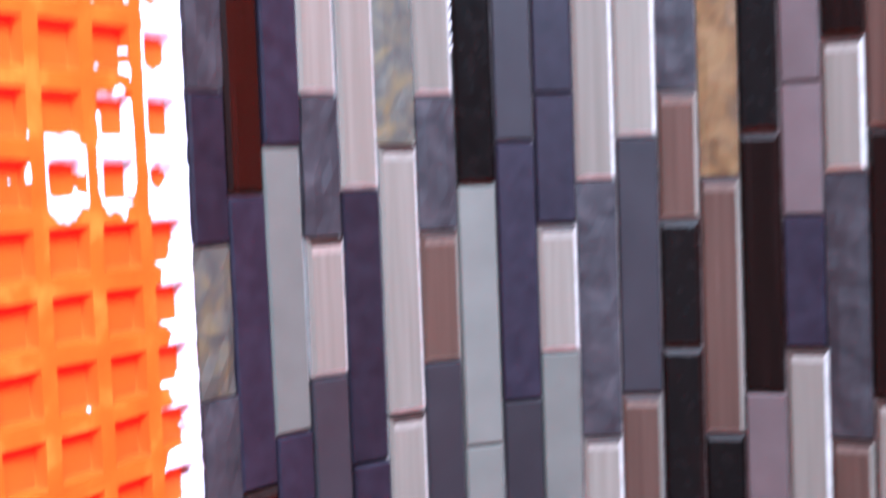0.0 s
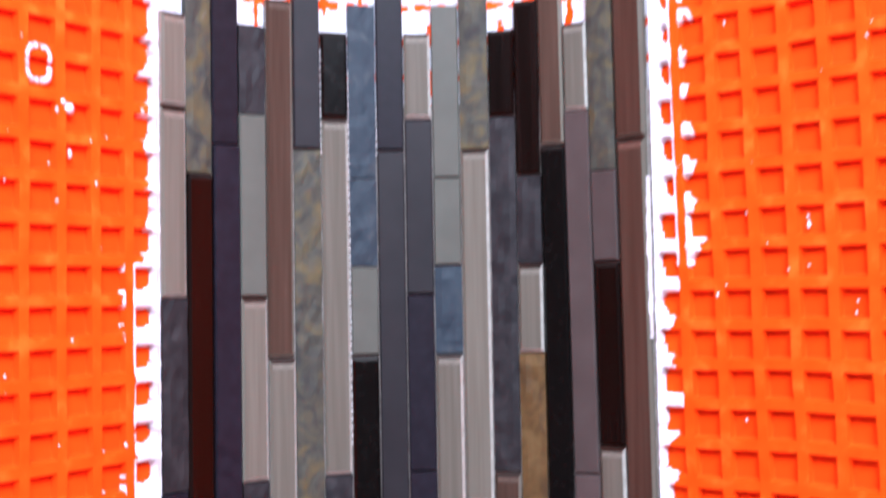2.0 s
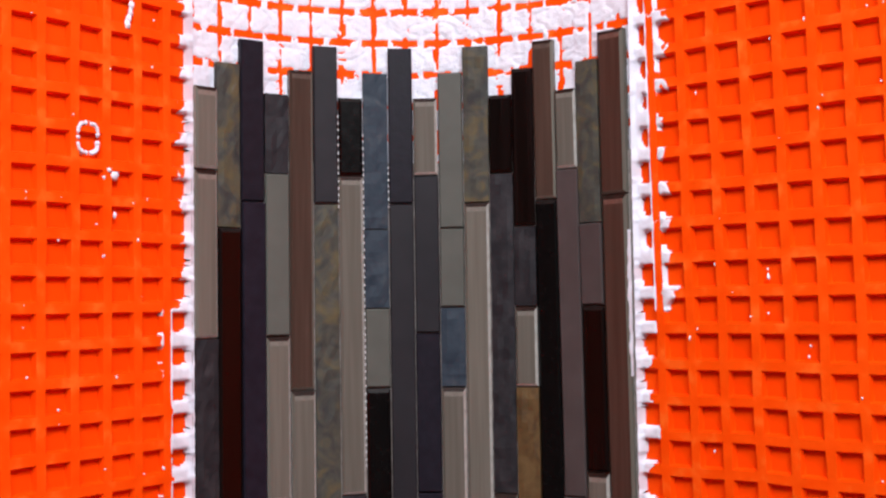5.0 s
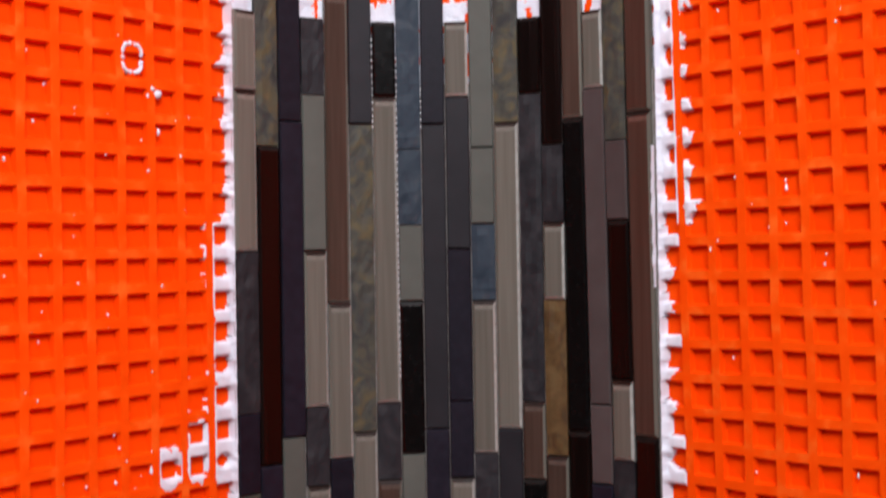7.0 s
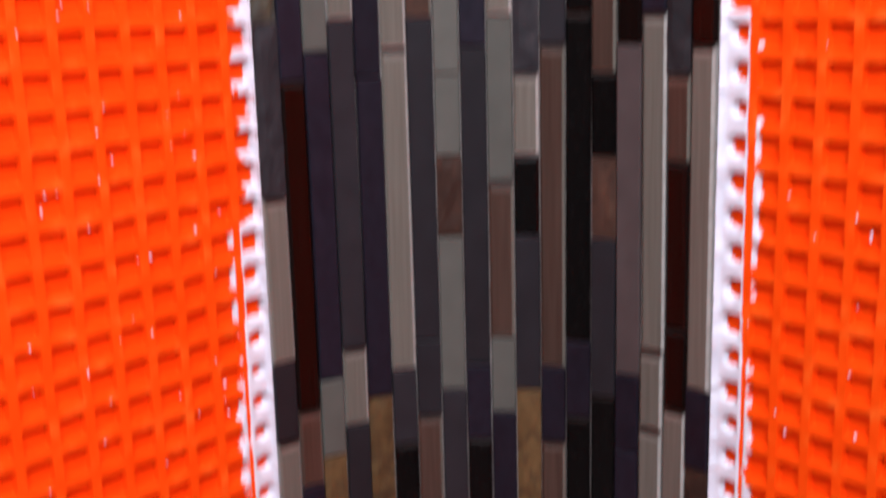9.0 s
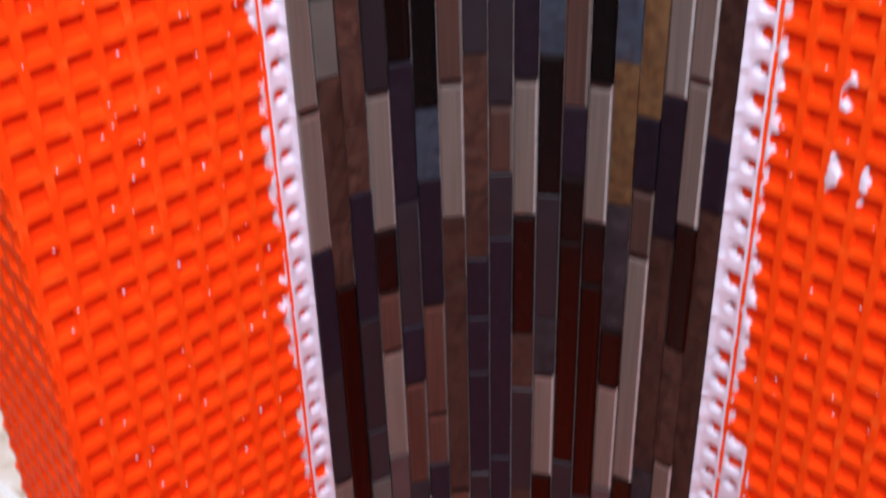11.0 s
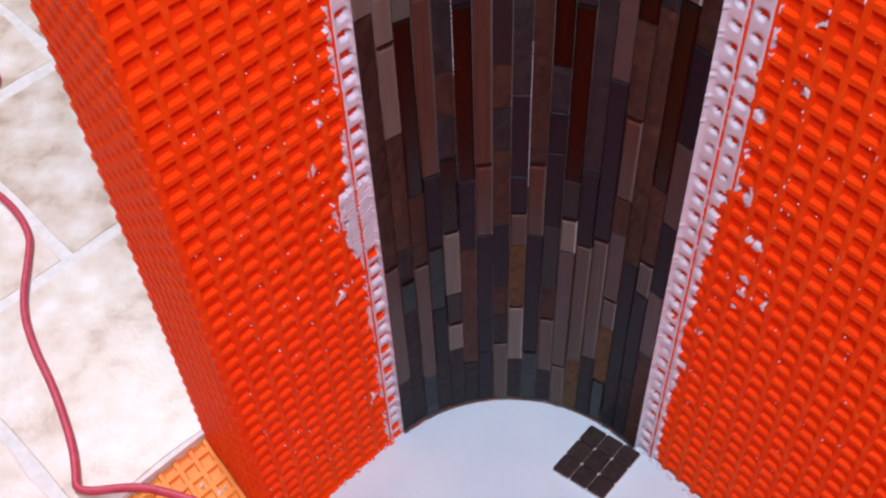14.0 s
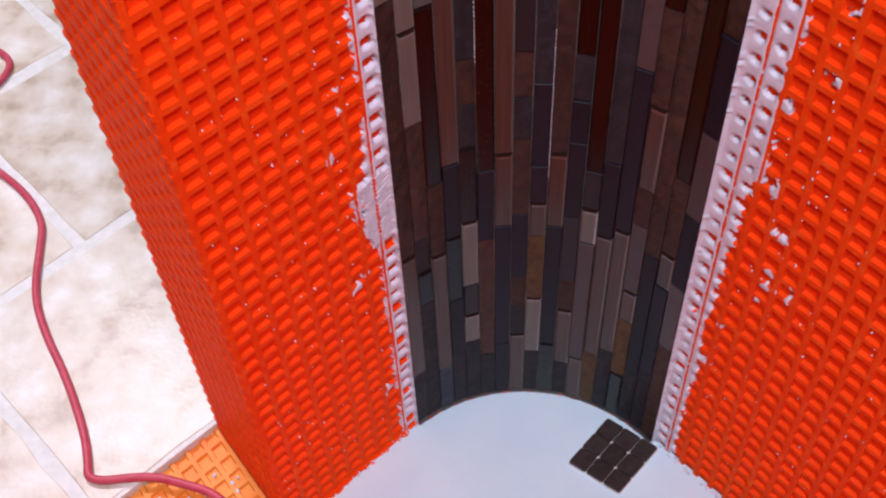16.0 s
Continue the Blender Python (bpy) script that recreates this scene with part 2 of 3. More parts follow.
def smear(at, u0, u1, v0, v1, step, height, under, name, parent, label):
    """Mortar surface: height(u, v) above the rib plane; faces that lie under the membrane are left out."""
    nu, nv = max(2, int((u1 - u0) / step)), max(2, int((v1 - v0) / step))
    hs = np.zeros((nv + 1, nu + 1))
    up = np.zeros((nv + 1, nu + 1))
    for j in range(nv + 1):
        for i in range(nu + 1):
            u, v = u0 + (u1 - u0) * i / nu, v0 + (v1 - v0) * j / nv
            up[j, i] = under(u, v)
            hs[j, i] = height(u, v, up[j, i])
    seen = hs > up - 0.0002
    ids, verts, faces = {}, [], []
    for j in range(nv):
        for i in range(nu):
            quad = ((j, i), (j, i + 1), (j + 1, i + 1), (j + 1, i))
            if sum(bool(seen[q]) for q in quad) >= 2:
                f = []
                for q in quad:
                    if q not in ids:
                        ids[q] = len(verts)
                        hgt = max(hs[q], up[q] - 0.0006)
                        verts.append(at(u0 + (u1 - u0) * q[1] / nu, v0 + (v1 - v0) * q[0] / nv, hgt))
                    f.append(ids[q])
                faces.append(tuple(f))
    if faces:
        return child(name, mesh_from(name, verts, faces, MORTAR, smooth=True), parent, label)


def specks(at, spots, name, parent, label, mat=MORTAR):
    """Small drops and dabs of mortar: lumpy flattened domes."""
    rnd = random.Random(len(spots))
    verts, faces = [], []
    for u, v, r, tall in spots:
        base = len(verts)
        n = 8
        for k, hh in ((1.0, -0.0004), (0.7, 0.6), (0.3, 1.0)):
            for i in range(n):
                a = 2 * math.pi * i / n
                q = r * k * rnd.uniform(0.65, 1.3)
                verts.append(at(u + q * math.cos(a), v + q * tall * math.sin(a), min(0.0014, r) * hh if hh > 0 else -0.0008))
        verts.append(at(u, v, min(0.0016, r * 1.1)))
        for ring in range(2):
            for i in range(n):
                a, b = base + ring * n + i, base + ring * n + (i + 1) % n
                faces.append((a, b, b + n, a + n))
        for i in range(n):
            faces.append((base + 2 * n + i, base + 2 * n + (i + 1) % n, base + 3 * n))
    return child(name, mesh_from(name, verts, faces, mat, smooth=True), parent, label)


# ---- walls ----
GRID_L = Grid(0.0210, 1.7644 - (0.0205 - RIB), 0.0210, 0.0205)
GRID_R = Grid(0.0185, 1.7492 - (0.0213 - RIB), 0.0205, 0.0213)
GRID_ARC = Grid(0.0045, 1.7492 - (0.0213 - RIB), 0.0212, 0.0213)
GRID_END = Grid(END_W - 0.008, 1.7644 - (0.0205 - RIB), 0.0210, 0.0205)
MEM_TOP = 2.12


def wall(name, outline, z0, z1, mat, label=""):
    verts, faces = prism(outline, z0, z1)
    return tagged(new(name, mesh_from(name, verts, faces, mat)), label, kind="structure")


def xy(p):
    return (p.x, p.y)


IN = DEEP + 0.002
wall_left = wall("wall_left", [xy(PL - NL * IN), xy(CORNER - NL * IN - EN * IN), xy(BACK - EN * IN - ED * 0.001), xy(PL - NL * 0.17)], 0, WALL_H, DARK_GREY,
                 "short shower wing wall covered with orange dimpled membrane")
wall_right = wall("wall_right", [xy(PR - NR * IN), xy(PR + DR * 1.5 - NR * IN), xy(PR + DR * 1.5 - NR * 0.15), xy(PR - NR * 0.15)], 0, WALL_H, DARK_GREY,
                  "shower wall covered with orange dimpled membrane")
pts = []
for i in range(13):
    a = -HALF + 2 * HALF * i / 12
    pts.append(((R + BED + IN) * math.sin(a), (R + BED + IN) * math.cos(a)))
wall_corner = wall("wall_corner", pts + [(0.3, 0.36), (-0.3, 0.36)], 0, WALL_H, DARK_GREY, "rounded shower corner behind the mosaic strip")

SHEET = [ORANGE, ORANGE_RIB]
membrane("membrane", MAP_L, 0.0, END_S, 0.0, MEM_TOP, GRID_L, wall_left, SHEET, seed=1)
membrane("membrane", MAP_END, 0.0, END_W, 0.0, MEM_TOP, GRID_END, wall_left, SHEET, seed=2)
membrane("membrane", MAP_R, 0.0, 0.46, 0.0, MEM_TOP, GRID_R, wall_right, SHEET, seed=3)
membrane("membrane", arc_map, 0.0, ARC * (R + BED) / R, 1.70, MEM_TOP, GRID_ARC, wall_corner, SHEET, seed=4)
v, f = prism([xy(PR + DR * 0.46), xy(PR + DR * 1.5), xy(PR + DR * 1.5 - NR * IN), xy(PR + DR * 0.46 - NR * IN)], 0, MEM_TOP)
child("membrane_edge", mesh_from("membrane_edge", v, f, ORANGE), wall_right, "orange membrane")

# mortar bed behind the sticks, with the shade of the joints put into its grey
v, f = [], []
n = 72
for i in range(n + 1):
    a = -HALF * 1.005 + 2 * HALF * 1.005 * i / n
    for z in (0.004, 1.80):
        v.append(((R + 0.0035) * math.sin(a), (R + 0.0035) * math.cos(a), z))
for i in range(n):
    f.append((2 * i, 2 * i + 2, 2 * i + 3, 2 * i + 1))
child("mortar_bed", mesh_from("mortar_bed", v, f, JOINT, smooth=True), wall_corner, "thinset mortar bed, coloured grey for the shade in the joints")


def coat(reach, g, seed, hole, inner, lumps=(), comb=None):
    """A torn coat of mortar: it bridges the ribs, leaves holes in the recesses and a bare line on each upright rib.
    reach: how far it goes from the strip at a height; hole: how wide the holes are there, 0 to 1;
    inner: middle and narrowness of the holes beside the strip; comb: a combed patch."""
    wu, wv = g.cu - RIB, g.cv - RIB

    def height(u, v, low):
        n1, n2 = fbm(u * 90, v * 90, seed), fbm(u * 260, v * 190, seed + 3, 2)
        t = (reach(v) - u) / 0.005 + 0.9 * n1 + 0.7 * n2
        size, loose = hole(v), False
        for lu, lv, ru, rv, gain in lumps:
            q = ((u - lu) / ru) ** 2 + ((v - lv) / rv) ** 2
            if q < 4:
                tl = gain * (1.1 - q) + 1.2 * n1 + 1.1 * n2
                if tl > t:
                    t, loose = tl, True
        t = min(t, 0.9)
        ku, kv = math.floor((u - g.pu) / g.cu), math.floor((v - g.pv) / g.cv)
        a, b = ((u - g.pu) - ku * g.cu) / wu, ((v - g.pv) - kv * g.cv) / wv
        own = 0.5 + 1.3 * noise.noise(Vector((ku * 3.7 + 0.5, kv * 1.9 + 0.3, seed)))
        if a < 1 and b < 1:
            mid, wide = inner if ku < 0 else (0.5, 1.25)
            q = 1 - math.hypot((a - mid) * wide, (b - 0.58) * 1.35)
            combed = comb and comb[0] < v < comb[1] and u < comb[2]
            t -= (0.6 if combed else 4.0) * max(0.0, q - 0.62 + size * (0.35 + 0.65 * min(1.1, max(-0.2, own)))) + 0.5 * max(0, q) * n2
        elif a >= 1:
            gap = abs(u - g.pu - ku * g.cu - wu - RIB / 2) - 0.0006 * n1
            if gap < 0.0012 or (gap < 0.0024 and v > 1.3):
                t -= 1.1 + 0.5 * n2
        if u < 0.0013 + 0.0009 * n1 + 0.0006 * n2:
            return 0.0040 - 0.7 * u + 0.0006 * n2
        if t <= 0:
            return low + 0.0012 * t - 0.0002
        if comb and comb[0] < v < comb[1] and u < comb[2]:
            return 0.0006 + 0.0013 * math.sin(v * 1250 + u * 620 + 2 * n1)
        return low * (1 - 0.94 * min(1, t * 2.6)) + 0.0008 * min(t, 0.7) + 0.0005 * n2 * n1 + 0.0003 * fbm(u * 420, v * 260, seed + 5, 2)
    return height


def bumpw(v, at, spread, gain):
    return gain * math.exp(-((v - at) / spread) ** 2)


def on_rung(v, g):
    return 1.0 if (v - g.pv) % g.cv > g.cv - RIB else 0.0


left_reach = lambda v: (0.001 + 0.006 * on_rung(v, GRID_L) if v > 1.705 else 0.0185 if v > 1.57 else 0.003 + 0.009 * on_rung(v, GRID_L) if v > 1.36 else 0.021) + bumpw(v, 0.425, 0.045, 0.014) + 0.002 * math.sin(v * 53)
right_reach = lambda v: (0.0185 + 0.005 * on_rung(v, GRID_R) if v > 1.70 else 0.003 + 0.013 * on_rung(v, GRID_R) * (0.6 + 0.4 * math.sin(v * 90)) if v > 1.47 else 0.0185 if v > 1.02 else 0.021 if v > 0.76 else 0.0365 if v > 0.50 else 0.031 if v > 0.40 else 0.0235) + 0.0025 * math.sin(v * 37 + 1)
left_hole = lambda v: 0.95 if v > 1.3 else 0.35 if v > 0.75 else 0.68 if v > 0.47 else 0.5 if v > 0.38 else 0.95
right_hole = lambda v: 0.85 if v > 1.65 else 0.95 if v > 1.5 else 0.52 if v > 0.72 else 0.30 if v > 0.5 else 0.5 if v > 0.36 else 0.75
LUMPS_L = [(0.0495, 1.556, 0.012, 0.014, 2.2), (0.0285, 1.562, 0.010, 0.020, 2.2), (0.010, 1.565, 0.010, 0.03, 1.2), (0.028, 0.448, 0.016, 0.012, 1.8), (0.036, 0.432, 0.006, 0.014, 1.5),
           (0.039, 0.583, 0.003, 0.004, 1.2), (0.057, 0.516, 0.004, 0.006, 1.1), (0.042, 0.560, 0.003, 0.004, 1.0), (0.050, 0.329, 0.006, 0.010, 1.0), (0.041, 0.343, 0.008, 0.003, 1.1), (0.031, 0.124, 0.006, 0.008, 1.0)]
smear(MAP_L, 0.0003, 0.085, 0.01, 1.95, 0.00125, coat(left_reach, GRID_L, 3.0, left_hole, (0.56, 1.2), LUMPS_L, (0.375, 0.464, 0.032)), lambda u, v: relief(u, v, GRID_L), "mortar_smear", wall_left,
      "white thinset mortar smeared over the membrane")
LUMPS_R = [(0.063, 1.043, 0.006, 0.010, 1.0), (0.061, 0.99, 0.004, 0.016, 1.0), (0.08, 0.99, 0.003, 0.010, 0.8), (0.070, 0.635, 0.008, 0.006, 1.1), (0.068, 0.699, 0.006, 0.006, 1.0), (0.0497, 0.503, 0.005, 0.012, 1.2),
           (0.042, 0.592, 0.007, 0.008, 1.3), (0.066, 0.407, 0.005, 0.007, 1.5), (0.068, 0.387, 0.005, 0.006, 1.5), (0.0896, 0.397, 0.003, 0.014, 1.2), (0.066, 0.457, 0.009, 0.004, 1.2), (0.064, 0.362, 0.003, 0.007, 1.2),
           (0.030, 0.225, 0.008, 0.004, 1.0), (0.033, 0.295, 0.010, 0.004, 1.0)]
smear(MAP_R, 0.0003, 0.1, 0.01, 1.95, 0.00125, coat(right_reach, GRID_R, 8.0, right_hole, (0.80, 1.9), LUMPS_R), lambda u, v: relief(u, v, GRID_R), "mortar_smear", wall_right,
      "white thinset mortar smeared over the membrane")


def fill_height(u, v, low):
    """Cells pressed full; the ribs show as thin scraped lines, the upright ones paler, with dabs across the level ones."""
    g = GRID_ARC
    a = (u - g.pu) % g.cu - (g.cu - RIB)
    du = abs(a - RIB / 2)
    dv = abs((v - g.pv) % g.cv - (g.cv - RIB) - RIB / 2)
    n = fbm(u * 70, v * 70, 4.0)
    h = 0.0006 + 0.0007 * n + 0.0005 * fbm(u * 300, v * 300, 6.0, 2)
    scratch = abs(noise.noise(Vector((u * 45 + v * 30, v * 90, 3.3))))
    if scratch < 0.035:
        h -= 0.0014 * (1 - scratch / 0.035)
    dab = abs((u - g.pu) % g.cu - (g.cu - RIB) / 2 - 0.002 * n)
    if dv < 0.0022 + 0.0009 * fbm(u * 120, v * 50, 2.0, 1) and dab > 0.0018 + 0.0014 * noise.noise(Vector((u * 40, v * 37, 8.0))):
        h = -0.0009 + 0.0017 * n
    if du < 0.0013 + 0.0008 * fbm(u * 50, v * 120, 3.0, 1):
        h = min(h, -0.0003 + 0.0014 * fbm(u * 60, v * 60, 9.0))
    return h


smear(arc_map, 0.0, ARC * (R + BED) / R, 1.745, 2.05, 0.0011, fill_height, lambda u, v: relief(u, v, GRID_ARC), "mortar_fill", wall_corner,
      "white thinset mortar pressed into the membrane cells")
smear(arc_map, ARC * (R + BED) / R - 0.008, ARC * (R + BED) / R, 1.66, 1.75, 0.0016, lambda u, v, low: 0.0052 + 0.0008 * fbm(u * 150, v * 90, 2.0), lambda u, v: 0.0, "mortar_fill", wall_corner,
      "white thinset mortar beside the last column")

rnd = random.Random(11)
spots = [(rnd.uniform(0.02, 0.18), rnd.uniform(0.05, 1.95), rnd.uniform(0.0003, 0.0009), rnd.uniform(0.6, 2.4)) for _ in range(300)]
spots += [(0.072 + 0.0065 * math.copysign(abs(math.cos(k / 4)) ** 0.6, math.cos(k / 4)), 1.803 + 0.0085 * math.copysign(abs(math.sin(k / 4)) ** 0.6, math.sin(k / 4)), 0.0013, 1.3) for k in range(25)]
spots += [(0.042 + 0.001 * i, 1.885 - 0.004 * i, 0.0018, 1.8) for i in range(4)] + [(0.054, 1.783, 0.0035, 0.9), (0.058, 1.786, 0.002, 1.0)]
specks(MAP_L, spots, "mortar_drops", wall_left, "dried white mortar drops")
spots = [(rnd.uniform(0.03, 0.30), rnd.uniform(0.05, 1.95), rnd.uniform(0.0003, 0.0009), rnd.uniform(0.6, 2.6)) for _ in range(330)]
spots += [(rnd.uniform(0.05, 0.11), rnd.uniform(0.35, 0.75), rnd.uniform(0.0005, 0.0011), rnd.uniform(1.2, 4.0)) for _ in range(18)]
specks(MAP_R, spots, "mortar_drops", wall_right, "dried white mortar drops")

# ---- floor ----
def quad_floor(name, outline, z, mat, label, thick=0.05):
    verts, faces = prism(outline, z - thick, z)
    return tagged(new(name, mesh_from(name, verts, faces, mat)), label, kind="structure")


inner = []
rnd = random.Random(5)
for i in range(41):
    a = -HALF + 2 * HALF * i / 40
    r = R - 0.001 + 0.0012 * noise.noise(Vector((i * 0.9, 0, 0)))
    inner.append((r * math.sin(a), r * math.cos(a)))
PAN_REACH = 0.34
shower_floor = quad_floor("floor", inner + [xy(PR - NR * 0.003), xy(PR + DR * PAN_REACH - NR * 0.003), xy(PL + DL * PAN_REACH - NL * 0.003), xy(PL - NL * 0.003)], FLOOR_Z, PAN,
                          "white mortar-coated shower floor with a faint sheen")
# added out of view: gives the tiles orange to reflect instead of bright white
quad_floor("floor_sheet", [xy(PR + DR * PAN_REACH - NR * 0.003), xy(PR + DR * 1.3 - NR * 0.003), xy(PR + DR * 1.3 + DL * 1.3), xy(PL + DL * 1.3 - NL * 0.003), xy(PL + DL * PAN_REACH - NL * 0.003)], FLOOR_Z - 0.003, ORANGE,
           "unseen orange floor, added for its red-brown reflection in the tiles")
MAP_RIM = lambda u, v, h: Vector(((R - 0.002 - v) * math.sin(u), (R - 0.002 - v) * math.cos(u), FLOOR_Z + h))
specks(MAP_RIM, [(rnd.uniform(-HALF, HALF), rnd.uniform(-0.001, 0.003), rnd.uniform(0.0008, 0.002), rnd.uniform(0.8, 1.5)) for _ in range(90)], "mortar_crumbs", shower_floor,
       "white mortar crumbs along the floor edge")
specks(MAP_RIM, [(rnd.uniform(-HALF, HALF), rnd.uniform(-0.003, 0.0), rnd.uniform(0.0012, 0.003), rnd.uniform(0.6, 1.0)) for _ in range(45)], "membrane_scraps", shower_floor,
       "orange membrane scraps along the floor edge", ORANGE)
quad_floor("floor_base", [(-3, -3), (3, -3), (3, 3), (-3, 3)], -0.02, DARK_GREY, "concrete floor base")

# orange membrane in the doorway beside the wing wall; its bright light is painted in as yellower orange
MAP_SILL = lambda u, v, h: CORNER + DL * (u + 0.004) + ED * v + UPZ * (0.004 + h)
sill = wall("threshold", [xy(CORNER + DL * 0.004), xy(CORNER + DL * 0.9), xy(CORNER + DL * 0.9 + ED * END_W), xy(CORNER + DL * 0.004 + ED * END_W)], -0.02, -0.002, DARK_GREY,
            "doorway threshold under orange membrane")
membrane("membrane", MAP_SILL, -0.003, 0.5, 0.0005, END_W - 0.001, Grid(0.003, 0.006, 0.0212, 0.0212), sill, [ORANGE_LIT, ORANGE_LIT], seed=6)
sill_spots = [(rnd.uniform(0.0, 0.3), rnd.uniform(0.01, 0.16), rnd.uniform(0.001, 0.003), rnd.uniform(0.7, 1.4)) for _ in range(60)]
specks(MAP_SILL, sill_spots, "mortar_drops", sill, "dried white mortar drops")
# orange fringe where the membrane meets the floor
v, f = prism([xy(PL - NL * 0.0046), xy(CORNER - NL * 0.0046), xy(CORNER + NL * 0.0045), xy(PL + NL * 0.003)], 0.002, FLOOR_Z + 0.0022)
child("membrane_fringe", mesh_from("membrane_fringe", v, f, ORANGE), wall_left, "torn orange membrane edge at the floor")
MAP_EDGE_L = lambda u, v, h: PL + DL * u + NL * v + UPZ * (FLOOR_Z + 0.001 + h)
specks(MAP_EDGE_L, [(rnd.uniform(0.0, END_S), rnd.uniform(0.001, 0.006), rnd.uniform(0.0008, 0.0024), rnd.uniform(0.5, 1.2)) for _ in range(60)], "mortar_crumbs", wall_left, "white mortar crumbs at the foot of the wall")
specks(MAP_EDGE_L, [(rnd.uniform(0.0, END_S), rnd.uniform(0.002, 0.006), rnd.uniform(0.001, 0.003), rnd.uniform(0.5, 1.0)) for _ in range(40)], "membrane_scraps", wall_left, "torn orange membrane scraps at the foot of the wall", ORANGE)
MAP_EDGE_R = lambda u, v, h: PR + DR * u + NR * v + UPZ * (FLOOR_Z + 0.001 + h)
specks(MAP_EDGE_R, [(rnd.uniform(0.0, 0.12), rnd.uniform(0.0, 0.005), rnd.uniform(0.0008, 0.0024), rnd.uniform(0.5, 1.2)) for _ in range(40)], "mortar_crumbs", wall_right, "white mortar crumbs at the foot of the wall")

# travertine outside the shower
T_ANG = math.atan2(DL.y, DL.x)
trav = quad_floor("travertine_floor", [xy(BACK - DL * 1.46), xy(BACK + DL * 1.02), xy(BACK + DL * 1.02 - NL * 1.04), xy(BACK - DL * 1.46 - NL * 1.04)], 0.0112, GROUT,
                  "pale travertine tile floor with wide white joints", 0.03)
rows = [(0.0, 0.335), (0.342, 0.68), (0.69, 1.03)]
for j, (b0, b1) in enumerate(rows):
    a = -1.55 + (0.305 if j % 2 else 0.1)
    while a < 0.6:
        wide = 0.405
        verts, faces = [], []
        corners = [(a + 0.006, b0 + 0.004), (a + wide - 0.007, b0 + 0.004), (a + wide - 0.007, b1 - 0.005), (a + 0.006, b1 - 0.005)]
        rnd2 = random.Random(int(a * 1000) + j * 77)
        edge = []
        for k in range(4):
            (x0, y0), (x1, y1) = corners[k], corners[(k + 1) % 4]
            for i in range(7):
                t = i / 7
                jit = 0.0022 * rnd2.uniform(-1, 1)
                edge.append((x0 + (x1 - x0) * t + jit, y0 + (y1 - y0) * t + 0.0022 * rnd2.uniform(-1, 1)))
        cx, cy = sum(p[0] for p in edge) / len(edge), sum(p[1] for p in edge) / len(edge)
        for zz, k in ((-0.006, 1.0), (0.0095, 1.0), (0.0125, 0.985)):
            for x, y in edge:
                p = BACK + DL * (cx + (x - cx) * k) - NL * (cy + (y - cy) * k)
                verts.append((p.x, p.y, zz))
        m = len(edge)
        for ring in range(2):
            for i in range(m):
                faces.append((ring * m + i, ring * m + (i + 1) % m, (ring + 1) * m + (i + 1) % m, (ring + 1) * m + i))
        faces.append(tuple(range(2 * m, 3 * m)))
        child("travertine_tile", mesh_from("travertine_tile", verts, faces, TRAVERTINE), trav)
        a += wide

# ---- unseen closing walls, kept dark to weaken their reflection in the sticks, and ceiling ----
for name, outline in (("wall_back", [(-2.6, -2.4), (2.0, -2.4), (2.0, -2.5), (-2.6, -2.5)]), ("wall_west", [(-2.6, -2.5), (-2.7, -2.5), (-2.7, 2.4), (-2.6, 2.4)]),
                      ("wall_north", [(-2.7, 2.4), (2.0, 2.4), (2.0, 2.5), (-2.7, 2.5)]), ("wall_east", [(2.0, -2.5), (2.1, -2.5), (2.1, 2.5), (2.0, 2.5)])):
    wall(name, outline, 0, 2.65, DARK_GREY, "unseen plain closing wall, dark so that the tiles reflect little")
v, f = prism([(-2.7, -2.5), (2.1, -2.5), (2.1, 2.5), (-2.7, 2.5)], 2.65, 2.7)
tagged(new("ceiling", mesh_from("ceiling", v, f, PAINT)), "plain white painted ceiling", kind="structure")

# ---- red cord on the floor ----
def cord(name, path, z, label):
    data = bpy.data.curves.new(name, "CURVE")
    data.dimensions, data.bevel_depth, data.bevel_resolution, data.resolution_u = "3D", 0.0052, 3, 8
    sp = data.splines.new("NURBS")
    sp.points.add(len(path) - 1)
    for q, (x, y) in zip(sp.points, path):
        q.co = (x, y, z, 1)
    sp.use_endpoint_u, sp.order_u = True, 3
    data.materials.append(CORD)
    ob = new(name, data)
    bpy.context.view_layer.update()
    me = bpy.data.meshes.new_from_object(ob.evaluated_get(bpy.context.evaluated_depsgraph_get()))
    bpy.data.objects.remove(ob)
    return tagged(new(name, me), label, "cord")


cord("extension_cord", [(-0.98, 0.60), (-0.90, 0.57), (-0.84, 0.52), (-0.775, 0.478), (-0.715, 0.437), (-0.675, 0.39), (-0.665, 0.35), (-0.648, 0.27), (-0.612, 0.21), (-0.571, 0.158),
                        (-0.525, 0.085), (-0.508, 0.045), (-0.503, 0.026), (-0.485, 0.023), (-0.455, 0.03), (-0.425, 0.034), (-0.39, 0.028), (-0.345, 0.018), (-0.30, -0.03), (-0.26, -0.12), (-0.27, -0.3)],
     0.0178, "thin red rubber cord snaking across the travertine floor")
cord("extension_cord", [(-0.93, 0.73), (-0.88, 0.722), (-0.845, 0.708), (-0.824, 0.69), (-0.819, 0.668), (-0.826, 0.64), (-0.85, 0.60), (-0.90, 0.585)],
     0.0178, "loop of thin red cord on the travertine floor")

